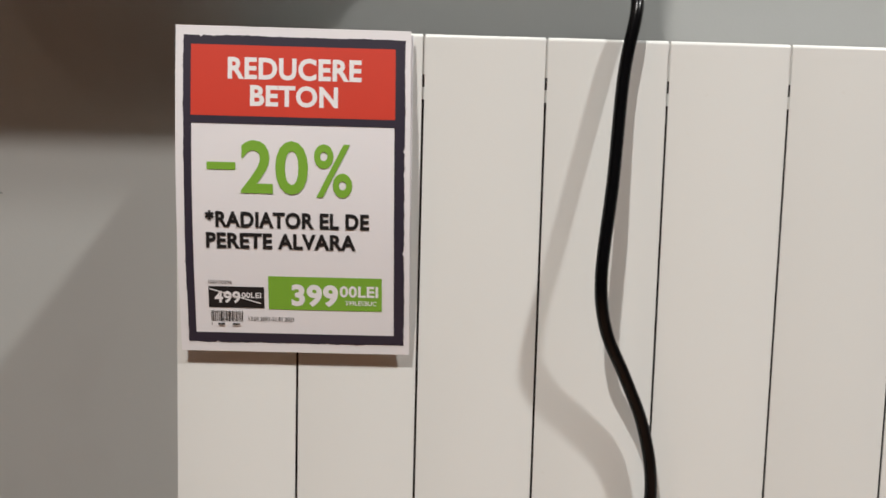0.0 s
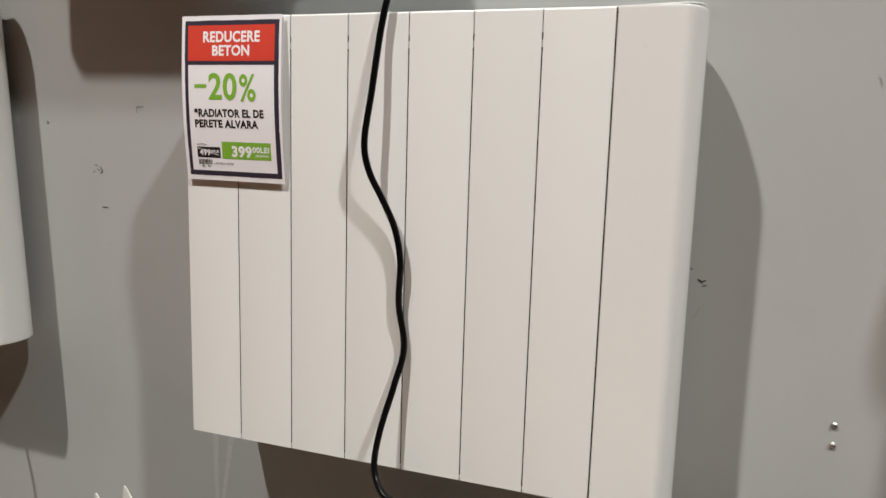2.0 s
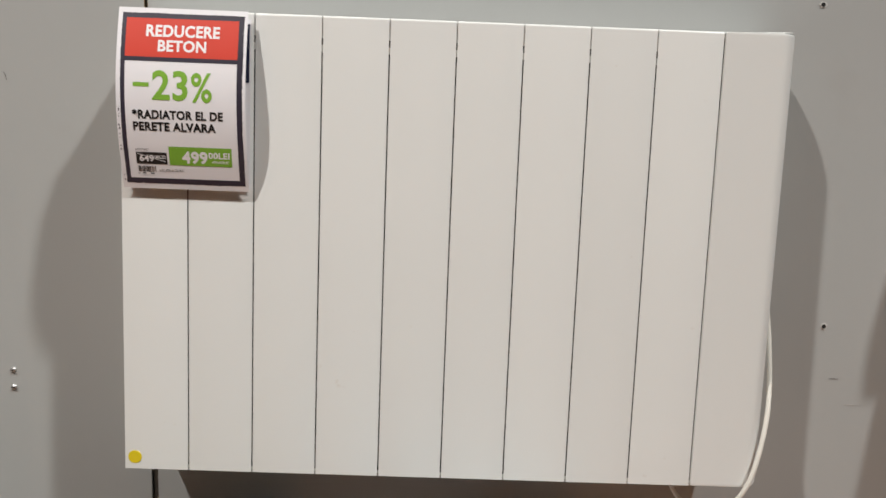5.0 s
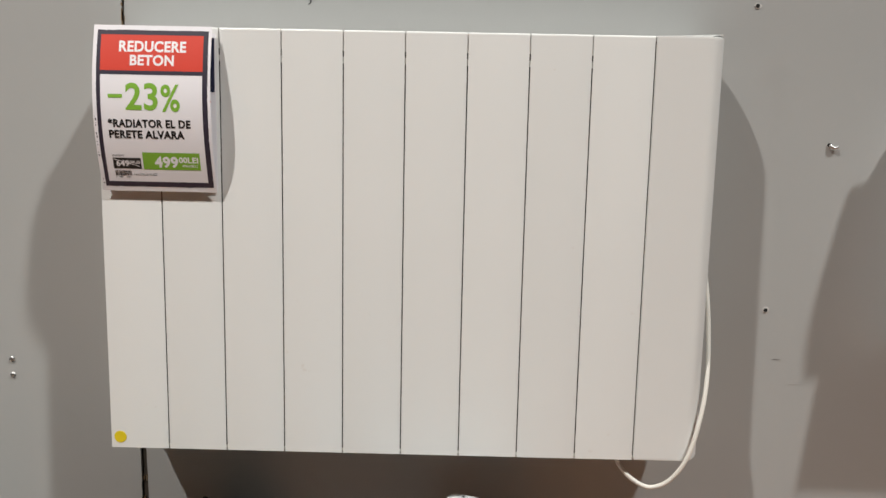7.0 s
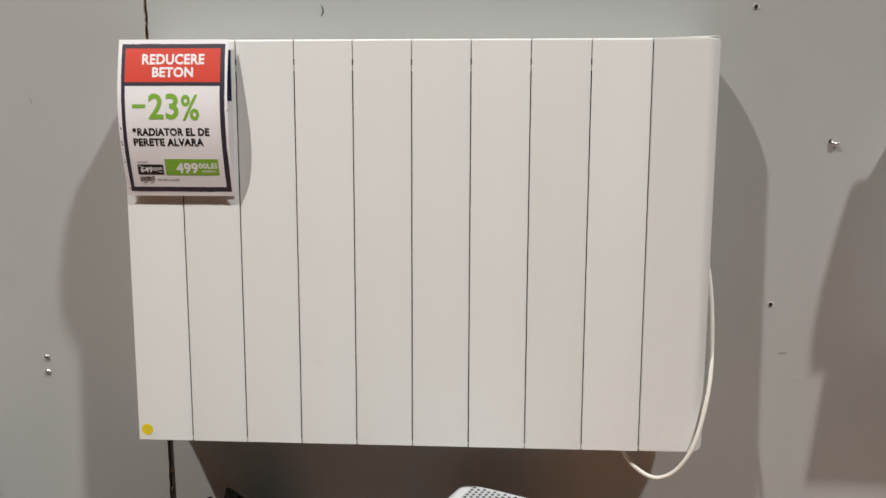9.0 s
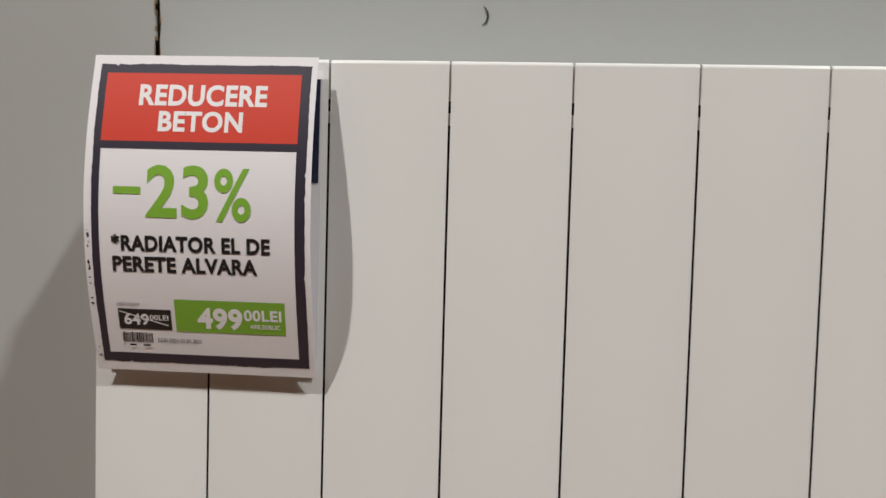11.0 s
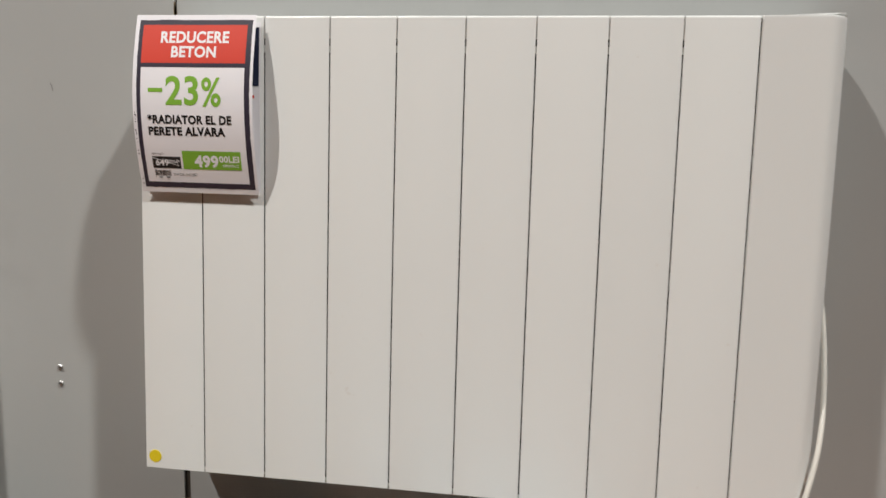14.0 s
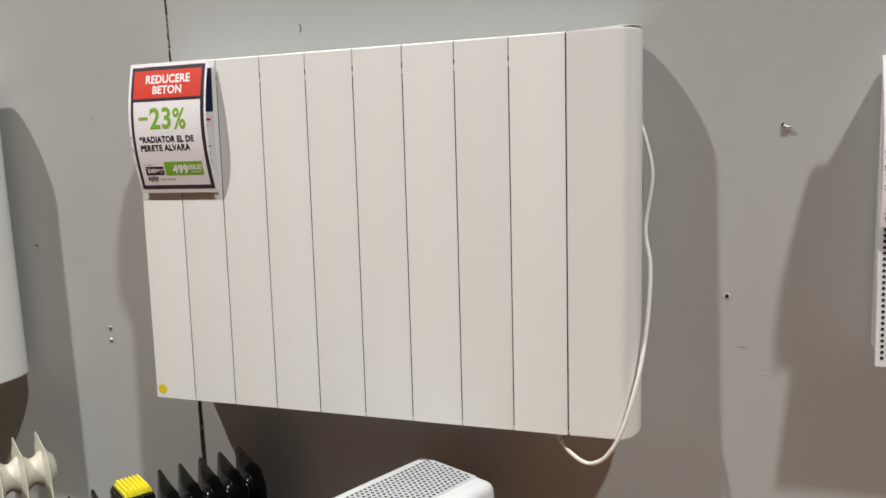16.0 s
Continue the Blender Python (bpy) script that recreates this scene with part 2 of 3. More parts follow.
# ---- wall radiators ----
def radiator(slats, x0, z0, z1, y0, y1, end, label, askew=0.0, flare=0.0):
    """Aluminium-look wall radiator: flat slats side by side, the last one bent round to the wall side.
    y0, y1: its front at the bottom and at the top."""
    rad = thing("wall_radiator", label, "radiator", "wall radiators", at=(x0, 0, z0))
    h = z1 - z0

    def lean(bm):
        for v in bm.verts:
            v.co.y += y0 + (y1 - y0) * v.co.z / h
            v.co.x += askew * v.co.z / h
        return bm

    back = -y0 - 0.022
    for k in range(slats - 1):
        gap = 0.0008
        x_a, x_b = 0.08 * k + (gap if k else 0.0), 0.08 * (k + 1) - gap
        bend, thick = 0.0032, 0.0009
        arc = [math.pi / 2 * j / 5 for j in range(6)]
        outer = [(0.0, 0.0)] + [(bend - bend * math.cos(a), h - bend + bend * math.sin(a)) for a in arc] + [(0.011, h)]
        inner = [(0.011, h - thick)] + [(bend - (bend - thick) * math.cos(a), h - bend + (bend - thick) * math.sin(a)) for a in arc[::-1]]
        profile = outer + inner + [(thick, 0.0)]
        bm = bmesh.new()
        loft(bm, [[(x, y + (thick / 2 - y) * pinch if y < thick else y, z) for y, z in profile]
                  for x, pinch in ((x_a, 0.5), (x_a + 0.0005, 0), (x_b - 0.0005, 0), (x_b, 0.5))])
        bmesh.ops.recalc_face_normals(bm, faces=bm.faces)
        part("slat", lean(bm), M_ENAMEL, rad, smooth=True)
    # the last slat, with its rounded side
    r = 0.027
    x_a = 0.08 * (slats - 1) + 0.0009
    plan = [(x_a, 0.0024), (x_a, 0.0012), (x_a + 0.0012, 0.0), (x_a + 0.003, 0.0), (end - r - 0.005, 0.0)]
    plan += [(end - r + r * math.sin(a), back / 2 * (1 - math.cos(a))) for a in [math.pi * j / 24 for j in range(25)]]
    plan += [(end - r - 0.003, back), (end - r + 0.004, back * 0.85), (end - 0.007, back * 0.5), (end - 0.022, back * 0.16), (end - 0.05, 0.0024)]
    plan = [(x + (flare * (1 - y / back) if x > end - r - 0.002 else 0), y) for x, y in plan]
    bm = bmesh.new()
    rings = []
    for z, inset in ((0, 0.0016), (0.0008, 0.0005), (0.002, 0), (0.005, 0), (h - 0.005, 0), (h - 0.002, 0), (h - 0.0008, 0.0005), (h, 0.0016)):
        cx, cy = (x_a + end) / 2, 0.012
        rings.append([(x + (cx - x) * inset / 0.06, y + (cy - y) * inset / 0.06 if y < 0.05 else y, z) for x, y in plan])
    loft(bm, rings)
    bmesh.ops.recalc_face_normals(bm, faces=bm.faces)
    part("end_slat", lean(bm), M_ENAMEL, rad, "slat bent round to the side", smooth=True)
    # plain left side
    part("side_panel", lean(box((0.0012, 0.0028, 0.002), (0.0055, back, h - 0.002), 0.001, 1)), M_ENAMEL, rad, smooth=True)
    # core behind the slats, seen only through the seams; near-black paints their shade
    part("core", lean(box((0.0060, 0.0032, 0.006), (end - 0.055, back - 0.004, h - 0.006))), M_RECESS_SHADE, rad, "near-black core, seam shade put into its colour")
    part("bottom_plate", lean(box((0.006, 0.0055, 0.001), (end - 0.055, back - 0.004, 0.0055))), M_ENAMEL, rad)
    # clips that bridge the seams near the top
    for k in range(1, slats - 1):
        bm = bmesh.new()
        add_box(bm, (0.08 * k - 0.0018, 0.0016, h - 0.026), (0.08 * k + 0.0018, 0.0028, h - 0.0015))
        add_box(bm, (0.08 * k - 0.0018, 0.0016, h - 0.042), (0.08 * k + 0.0018, 0.0028, h - 0.034))
        part("seam_clip", lean(bm), M_ENAMEL, rad)
    # top cover, its corner lifted a little
    plan2 = [(0.002, 0.0115)] + [(0.1 * j + 0.1, 0.0115) for j in range(int(end / 0.1) - 1)]
    plan2 += [(end - r - 0.001 + r * math.sin(a), 0.003 + (back - 0.005) / 2 * (1 - math.cos(a))) for a in [math.pi * j / 20 for j in range(21)]]
    plan2 += [(0.002, back - 0.002)]
    bm = bmesh.new()
    rings = []
    for dz in (-0.0022, -0.0003):
        ring = []
        for x, y in plan2:
            lift = 0.0068 * max(0, (x - (end - 0.07)) / 0.07) ** 2
            ring.append((x, y, h + dz + lift))
        rings.append(ring)
    loft(bm, rings)
    part("top_cover", lean(bm), M_ENAMEL, rad, smooth=True)
    # wall brackets
    for x in (0.14, end - 0.16):
        for z in (0.10, h - 0.12):
            part("bracket", box((x, back - 0.006 + y0, z), (x + 0.04, -0.0005, z + 0.05), 0.002, 1), M_ENAMEL, rad)
    return rad


radiator(10, 0.0, 0.85, 1.418, -0.121, -0.105, 0.818,
         "wide white ten-slat electric wall radiator on the grey wall")
radiator(8, -1.031, 0.840, 1.408, -0.133, -0.132, 0.650,
         "white eight-slat electric wall radiator behind a hanging black cable", flare=0.004)
radiator(6, -1.913, 0.903, 1.474, -0.112, -0.112, 0.483,
         "narrower white electric wall radiator, hung a little higher", askew=-0.031)


# ---- price tags ----
def glyphs(text, bold=0.0):
    """Flat outline of a line of text, scaled to a unit square: vertices and faces."""
    cu = bpy.data.curves.new("text", "FONT")
    cu.body, cu.offset, cu.resolution_u = text, bold, 4
    cu.space_character = 1.0 + 1.6 * bold
    ob = new("text", cu)
    dg = bpy.context.evaluated_depsgraph_get()
    me = bpy.data.meshes.new_from_object(ob.evaluated_get(dg))
    bm = bmesh.new()
    bm.from_mesh(me)
    bpy.data.objects.remove(ob)
    bpy.data.curves.remove(cu)
    bpy.data.meshes.remove(me)
    ys = [v.co.y for v in bm.verts]
    for k in range(1, 8):
        y = min(ys) + (max(ys) - min(ys)) * k / 8
        bmesh.ops.bisect_plane(bm, geom=bm.verts[:] + bm.edges[:] + bm.faces[:], plane_co=(0, y, 0), plane_no=(0, 1, 0))
    bm.verts.index_update()
    vs = np.array([v.co[:2] for v in bm.verts])
    fs = [tuple(v.index for v in f.verts) for f in bm.faces]
    bm.free()
    lo, hi = vs.min(0), vs.max(0)
    return (vs - lo) / (hi - lo), fs


PAPER_W, PAPER_H = 0.150, 0.206


def price_tag(x, z, y_of, lines, label, sheets=3, shift=0.0):
    """A printed A5 sheet in front of older sheets. x, z: its upper left corner; y_of(v): where the paper stands."""
    tag = thing("price_tag", label, "price tag", "price tags", at=(x, 0, z))

    def at(u, v, lift):
        return Vector((u * PAPER_W + shift * v, y_of(v) - lift, -v * PAPER_H))

    def patch(u0, v0, u1, v1, lift, rows=24, cols=4):
        bm = bmesh.new()
        n = max(2, int(rows * (v1 - v0)) + 1)
        grid = []
        for i in range(n + 1):
            v = v0 + (v1 - v0) * i / n
            grid.append([bm.verts.new(at(u0 + (u1 - u0) * j / cols, v, lift)) for j in range(cols + 1)])
        for a, b in zip(grid, grid[1:]):
            for j in range(cols):
                bm.faces.new((a[j], b[j], b[j + 1], a[j + 1]))
        return bm

    def printed(name, text, u0, v0, u1, v1, mat, bold=0.0, lift=0.00032):
        vs, fs = glyphs(text, bold)
        bm = bmesh.new()
        made = [bm.verts.new(at(u0 + (u1 - u0) * a, v1 + (v0 - v1) * b, lift)) for a, b in vs]
        for f in fs:
            try:
                bm.faces.new([made[k] for k in f])
            except ValueError:
                pass
        return part(name, bm, mat, tag)

    # the sheet itself has thickness
    bm = bmesh.new()
    rings = []
    for i in range(41):
        v = -0.008 + 1.022 * i / 40
        rings.append([at(0, v, 0), at(1, v, 0), at(1, v, -0.0003), at(0, v, -0.0003)])
    loft(bm, rings)
    part("sheet", bm, M_PAPER, tag, smooth=False)
    for k in range(1, sheets):
        bm = bmesh.new()
        rings = []
        du = 0.009 * k
        for i in range(25):
            v = i / 24
            y = 0.0016 * k + 0.0006 * math.sin(7 * v + k)
            rings.append([at(du, v * 0.975 + 0.002, -y), at(1 + du * (1 - 0.8 * v), v * 0.975 + 0.002, -y),
                          at(1 + du * (1 - 0.8 * v), v * 0.975 + 0.002, -y - 0.0003), at(du, v * 0.975 + 0.002, -y - 0.0003)])
        loft(bm, rings)
        part("under_sheet", bm, M_PAPER, tag)
    # dark frame with a brushed, uneven outer edge
    bm = bmesh.new()
    rng = random.Random(11)

    def rough_edge(k):
        return 0.004 * rng.random() ** 6 + (0.0020 if (k // 17) % 3 == 1 else 0.0) - (0.009 * rng.random() if rng.random() < 0.05 else 0.0)

    n = 90
    prev = None
    for side in range(4):
        prev = None
        for k in range(n + 1):
            s = k / n
            e = rough_edge(k)
            if side == 0:
                o, i = (0.035 + 0.940 * s, 0.022 - e * 0.6), (0.035 + 0.940 * s, 0.052)
            elif side == 1:
                o, i = (0.975 + e * 0.8, 0.022 + 0.961 * s), (0.932, 0.022 + 0.961 * s)
            elif side == 2:
                o, i = (0.975 - 0.940 * s, 0.983 + e * 0.6), (0.975 - 0.940 * s, 0.952)
            else:
                o, i = (0.035 - e * 0.8, 0.983 - 0.961 * s), (0.068, 0.983 - 0.961 * s)
            pair = (bm.verts.new(at(*o, 0.00015)), bm.verts.new(at(*i, 0.00015)))
            if prev:
                bm.faces.new((prev[0], prev[1], pair[1], pair[0]))
            prev = pair
    part("frame_print", bm, M_NAVY, tag, "dark brushed frame")
    # stray brush flecks outside the frame
    if sheets == 1:
        bm = bmesh.new()
        for u_mid, v_a, v_b, count in ((0.018, 0.52, 0.80, 14), (0.022, 0.93, 0.97, 2)):
            for k in range(count):
                u, v = u_mid + 0.010 * (rng.random() - 0.5), v_a + (v_b - v_a) * rng.random()
                w, h = 0.002 + 0.006 * rng.random(), 0.003 + 0.012 * rng.random() ** 2
                bm.faces.new([bm.verts.new(at(p, q, 0.00015)) for p, q in
                              ((u - w, v), (u - 0.4 * w, v + h), (u + w, v + 0.7 * h), (u + 0.6 * w, v - 0.2 * h))])
        tagged(part("brush_fleck", bm, M_NAVY, tag, "dark brush flecks beside the frame"), kind="stuff")
    part("divider_print", patch(0.066, 0.266, 0.934, 0.292, 0.0002), M_NAVY, tag)
    part("headline_field", patch(0.066, 0.050, 0.934, 0.268, 0.00025), M_RED, tag, "red printed field")
    part("price_field", patch(0.387, 0.766, 0.880, 0.873, 0.0002), M_GREEN, tag, "green printed field")
    part("old_price_field", patch(0.127, 0.802, 0.368, 0.870, 0.0002), M_BLACK_INK, tag, "black printed field")
    printed("headline", "REDUCERE", 0.222, 0.086, 0.790, 0.155, M_INK_WHITE, 0.034)
    printed("headline", "BETON", 0.317, 0.171, 0.690, 0.237, M_INK_WHITE, 0.034)
    part("minus_print", patch(0.133, 0.411, 0.255, 0.434, 0.0003), M_GREEN, tag)
    d_a, d_b, p_a, p_b = lines["spread"]
    printed("percentage", lines["digits"], d_a, 0.341, d_b, 0.508, M_GREEN, 0.022)
    printed("percentage", "%", p_a, 0.348, p_b, 0.514, M_GREEN, 0.016)
    printed("product_line", "RADIATOR EL DE", 0.166, 0.563, 0.825, 0.614, M_BLACK_INK, 0.038)
    printed("product_line", "PERETE ALVARA", 0.124, 0.630, 0.768, 0.680, M_BLACK_INK, 0.038)
    bm = bmesh.new()
    for turn in (90, 30, 150):
        c, q = math.cos(radians(turn)), math.sin(radians(turn))
        corners = [(-0.0030, -0.0008), (0.0030, -0.0008), (0.0030, 0.0008), (-0.0030, 0.0008)]
        bm.faces.new([bm.verts.new(at(0.141 + (x * c - y * q) / PAPER_W, 0.5765 - (x * q + y * c) / PAPER_H, 0.0004 + turn * 1e-6))
                      for x, y in corners])
    part("asterisk", bm, M_BLACK_INK, tag)
    printed("article_print", lines["article"], 0.127, 0.782, 0.230, 0.794, M_GREY_INK)
    printed("old_price", lines["old"], 0.152, 0.817, 0.265, 0.856, M_INK_WHITE, 0.03)
    printed("old_price", "00LEI", 0.270, 0.820, 0.355, 0.838, M_INK_WHITE, 0.02)
    printed("price", lines["price"], 0.487, 0.790, 0.690, 0.862, M_INK_WHITE, 0.04)
    printed("price", "00LEI", 0.697, 0.792, 0.864, 0.829, M_INK_WHITE, 0.03)
    printed("unit_price", lines["price"] + "LEI/BUC", 0.722, 0.840, 0.856, 0.855, M_INK_WHITE, 0.015)
    printed("dates", "13.01.2021-31.01.2021", 0.298, 0.898, 0.495, 0.912, M_BLACK_INK, 0.01)
    # strike through the old price
    bm = bmesh.new()
    prev = None
    for k in range(9):
        u, v = 0.132 + 0.222 * k / 8, 0.808 + 0.045 * k / 8
        pair = (bm.verts.new(at(u, v, 0.0006)), bm.verts.new(at(u, v + 0.0035, 0.0006)))
        if prev:
            bm.faces.new((prev[0], prev[1], pair[1], pair[0]))
        prev = pair
    part("strike_line", bm, M_INK_WHITE, tag)
    bm = bmesh.new()
    rng = random.Random(21)
    u = 0.135
    while u < 0.272:
        w = rng.choice((0.002, 0.002, 0.004, 0.006))
        for a, b in ((0.881, 0.915),):
            vs = [bm.verts.new(at(p, q, 0.0002)) for p, q in ((u, a), (u, b), (u + w, b), (u + w, a))]
            bm.faces.new(vs)
        u += w + rng.choice((0.002, 0.003, 0.004))
    for a, b in ((0.137, 0.141), (0.165, 0.195), (0.228, 0.260)):
        vs = [bm.verts.new(at(p, q, 0.0006)) for p, q in ((a, 0.921), (a, 0.927), (b, 0.927), (b, 0.921))]
        bm.faces.new(vs)
    part("barcode", bm, M_BLACK_INK, tag)
    return tag


price_tag(0.005, 1.4155, lambda v: -0.1165 - 0.017 * math.sin(math.pi * v) - 0.002 * v,
          dict(digits="23", spread=(0.280, 0.555, 0.580, 0.742), old="649", price="499", article="100770097"),
          "curled paper price tag on the ten-slat radiator, red and green print", sheets=1, shift=0.001)
price_tag(-1.0292, 1.4062, lambda v: -0.1375 - 0.006 * math.sin(math.pi * v),
          dict(digits="20", spread=(0.277, 0.564, 0.589, 0.753), old="499", price="399", article="100770096"),
          "paper price tag on the eight-slat radiator, red and green print", sheets=2, shift=0.003)

# the older card that shows behind the curled tag
card = thing("price_card", "older white card with a navy band behind the curled tag", "price card", at=(0.0085, 0, 1.410))
bm = bmesh.new()
rings = []
for k in range(21):
    v = k / 20
    y = -0.1085 - 0.0065 * v - 0.002 * math.sin(math.pi * v)
    rings.append([(0.0, y, -0.200 * v), (0.148, y, -0.200 * v), (0.148, y + 0.0004, -0.200 * v), (0.0, y + 0.0004, -0.200 * v)])
part("card_sheet", loft(bm, rings), M_PAPER, card)


def on_card(x0, v0, x1, v1):
    bm = bmesh.new()
    rows = []
    for k in range(9):
        v = v0 + (v1 - v0) * k / 8
        y = -0.1085 - 0.0065 * v - 0.002 * math.sin(math.pi * v) - 0.0005
        rows.append((bm.verts.new((x0, y, -0.200 * v)), bm.verts.new((x1, y, -0.200 * v))))
    for a, b in zip(rows, rows[1:]):
        bm.faces.new((a[0], b[0], b[1], a[1]))
    return bm


part("navy_band", on_card(0.03, 0.03, 0.1465, 0.37), M_NAVY_BAND, card, "dark navy printed band")
part("red_print", on_card(0.128, 0.425, 0.1410, 0.442), M_RED, card)
part("text_bar", on_card(0.130, 0.64, 0.1385, 0.652), M_GREY_INK, card)
part("text_bar", on_card(0.131, 0.69, 0.1365, 0.725), M_BLACK_INK, card)
part("text_bar", on_card(0.131, 0.755, 0.1385, 0.785), M_BLACK_INK, card)

# yellow dot sticker
bm = bmesh.new()
bmesh.ops.create_cone(bm, cap_ends=True, segments=40, radius1=0.0085, radius2=0.0083, depth=0.0005,
                      matrix=Matrix.Translation((0.0125, -0.1209, 0.8655)) @ Matrix.Rotation(radians(90), 4, "X"))
single("dot_sticker", bm, M_YELLOW_DOT, "round yellow sticker on the radiator's lower corner", "sticker")


# ---- heater above the eight-slat radiator: it throws the large shadow; its cable hangs down ----
upper = thing("wall_fan_heater", "wide white wall fan heater mounted above the radiator", "heater", at=(-1.06, 0, 1.680))
bm = bmesh.new()
plan = [(-0.300, -0.001), (-0.355, -0.170), (-0.340, -0.190), (0.270, -0.190), (0.287, -0.172), (0.323, -0.001)]
loft(bm, [[(x * k, y * k2, z) for x, y in plan] for z, k, k2 in ((0, 0.99, 0.97), (0.006, 1, 1), (0.20, 1, 1), (0.215, 0.98, 0.93))])
bmesh.ops.recalc_face_normals(bm, faces=bm.faces)
part("body", bm, M_CONV, upper, smooth=True)
part("grille", box((-0.30, -0.194, 0.03), (0.23, -0.1905, 0.09), 0.001, 1), M_RECESS_SHADE, upper)

cable("power_cable", [(-0.775, -0.12, 1.70), (-0.735, -0.142, 1.60), (-0.731, -0.13, 1.518), (-0.722, -0.125, 1.478),
                      (-0.732, -0.128, 1.445), (-0.736, -0.1395, 1.422), (-0.743, -0.143, 1.383), (-0.749, -0.152, 1.315),
                      (-0.755, -0.158, 1.256), (-0.750, -0.155, 1.221), (-0.735, -0.150, 1.189), (-0.720, -0.145, 1.154),
                      (-0.712, -0.143, 1.113), (-0.714, -0.1405, 1.058), (-0.707, -0.138, 1.003), (-0.716, -0.147, 0.954),
                      (-0.728, -0.161, 0.897), (-0.731, -0.169, 0.852), (-0.712, -0.183, 0.828), (-0.685, -0.193, 0.824),
                      (-0.665, -0.208, 0.817), (-0.652, -0.223, 0.798), (-0.65, -0.233, 0.775), (-0.655, -0.24, 0.70),
                      (-0.66, -0.24, 0.5), (-0.66, -0.24, 0.3)], 0.0042, M_CABLE_BLACK,
      "black power cable hanging in loose bends over the white radiator")
cable("radiator_cord", [(0.808, -0.006, 1.30), (0.820, -0.012, 1.265), (0.829, -0.018, 1.215), (0.820, -0.025, 1.140), (0.828, -0.042, 1.09),
                        (0.828, -0.068, 1.03), (0.821, -0.100, 0.960), (0.809, -0.118, 0.906), (0.793, -0.127, 0.857),
                        (0.772, -0.123, 0.822), (0.748, -0.116, 0.808), (0.725, -0.110, 0.816), (0.707, -0.105, 0.834),
                        (0.698, -0.100, 0.856), (0.695, -0.098, 0.875)], 0.0031, M_CABLE_WHITE,
      "white power cord looping round the radiator's lower corner")
cable("radiator_cord", [(-0.497, -0.115, 0.86), (-0.497, -0.118, 0.835), (-0.496, -0.122, 0.803), (-0.501, -0.128, 0.775),
                        (-0.503, -0.135, 0.735), (-0.499, -0.14, 0.69), (-0.498, -0.14, 0.5), (-0.5, -0.14, 0.25)],
      0.0034, M_CABLE_WHITE, "white power cord hanging below the eight-slat radiator")


# ---- floor-standing heaters in a slanted row below ----
FIN_PITCH = 0.040
HEATER_TOP = 0.737


def fin_mesh(mat):
    """A thin rib of an oil-filled heater: flat top, rounded shoulders, sharp rims, an embossed middle."""
    h = HEATER_TOP - PLINTH - 0.05
    out = []
    for cx, cz, r, a0 in ((0.014, h - 0.014, 0.014, 90), (-0.004, h - 0.12, 0.02, 150), (-0.004, 0.03, 0.03, 180),
                          (0.104, 0.03, 0.03, 270), (0.114, h - 0.14, 0.02, 0), (0.080, h - 0.044, 0.034, 15)):
        span = 60 if r < 0.025 else 90
        for j in range(4):
            a = radians(a0 + span * j / 3)
            out.append((cx + r * math.cos(a), cz + r * math.sin(a)))
    bm = bmesh.new()
    cx, cz = 0.052, h / 2
    rings = []
    for y, k in ((-0.0065, 0.55), (-0.0055, 0.72), (-0.0016, 0.86), (-0.0012, 0.985), (0.0, 1.0),
                 (0.0012, 0.985), (0.0016, 0.86), (0.0055, 0.72), (0.0065, 0.55)):
        rings.append([(cx + (x - cx) * k, y, cz + (z - cz) * (1 - (1 - k) * 0.28)) for x, z in out])
    loft(bm, rings)
    bmesh.ops.recalc_face_normals(bm, faces=bm.faces)
    return shape("fin", bm, mat, smooth=True)


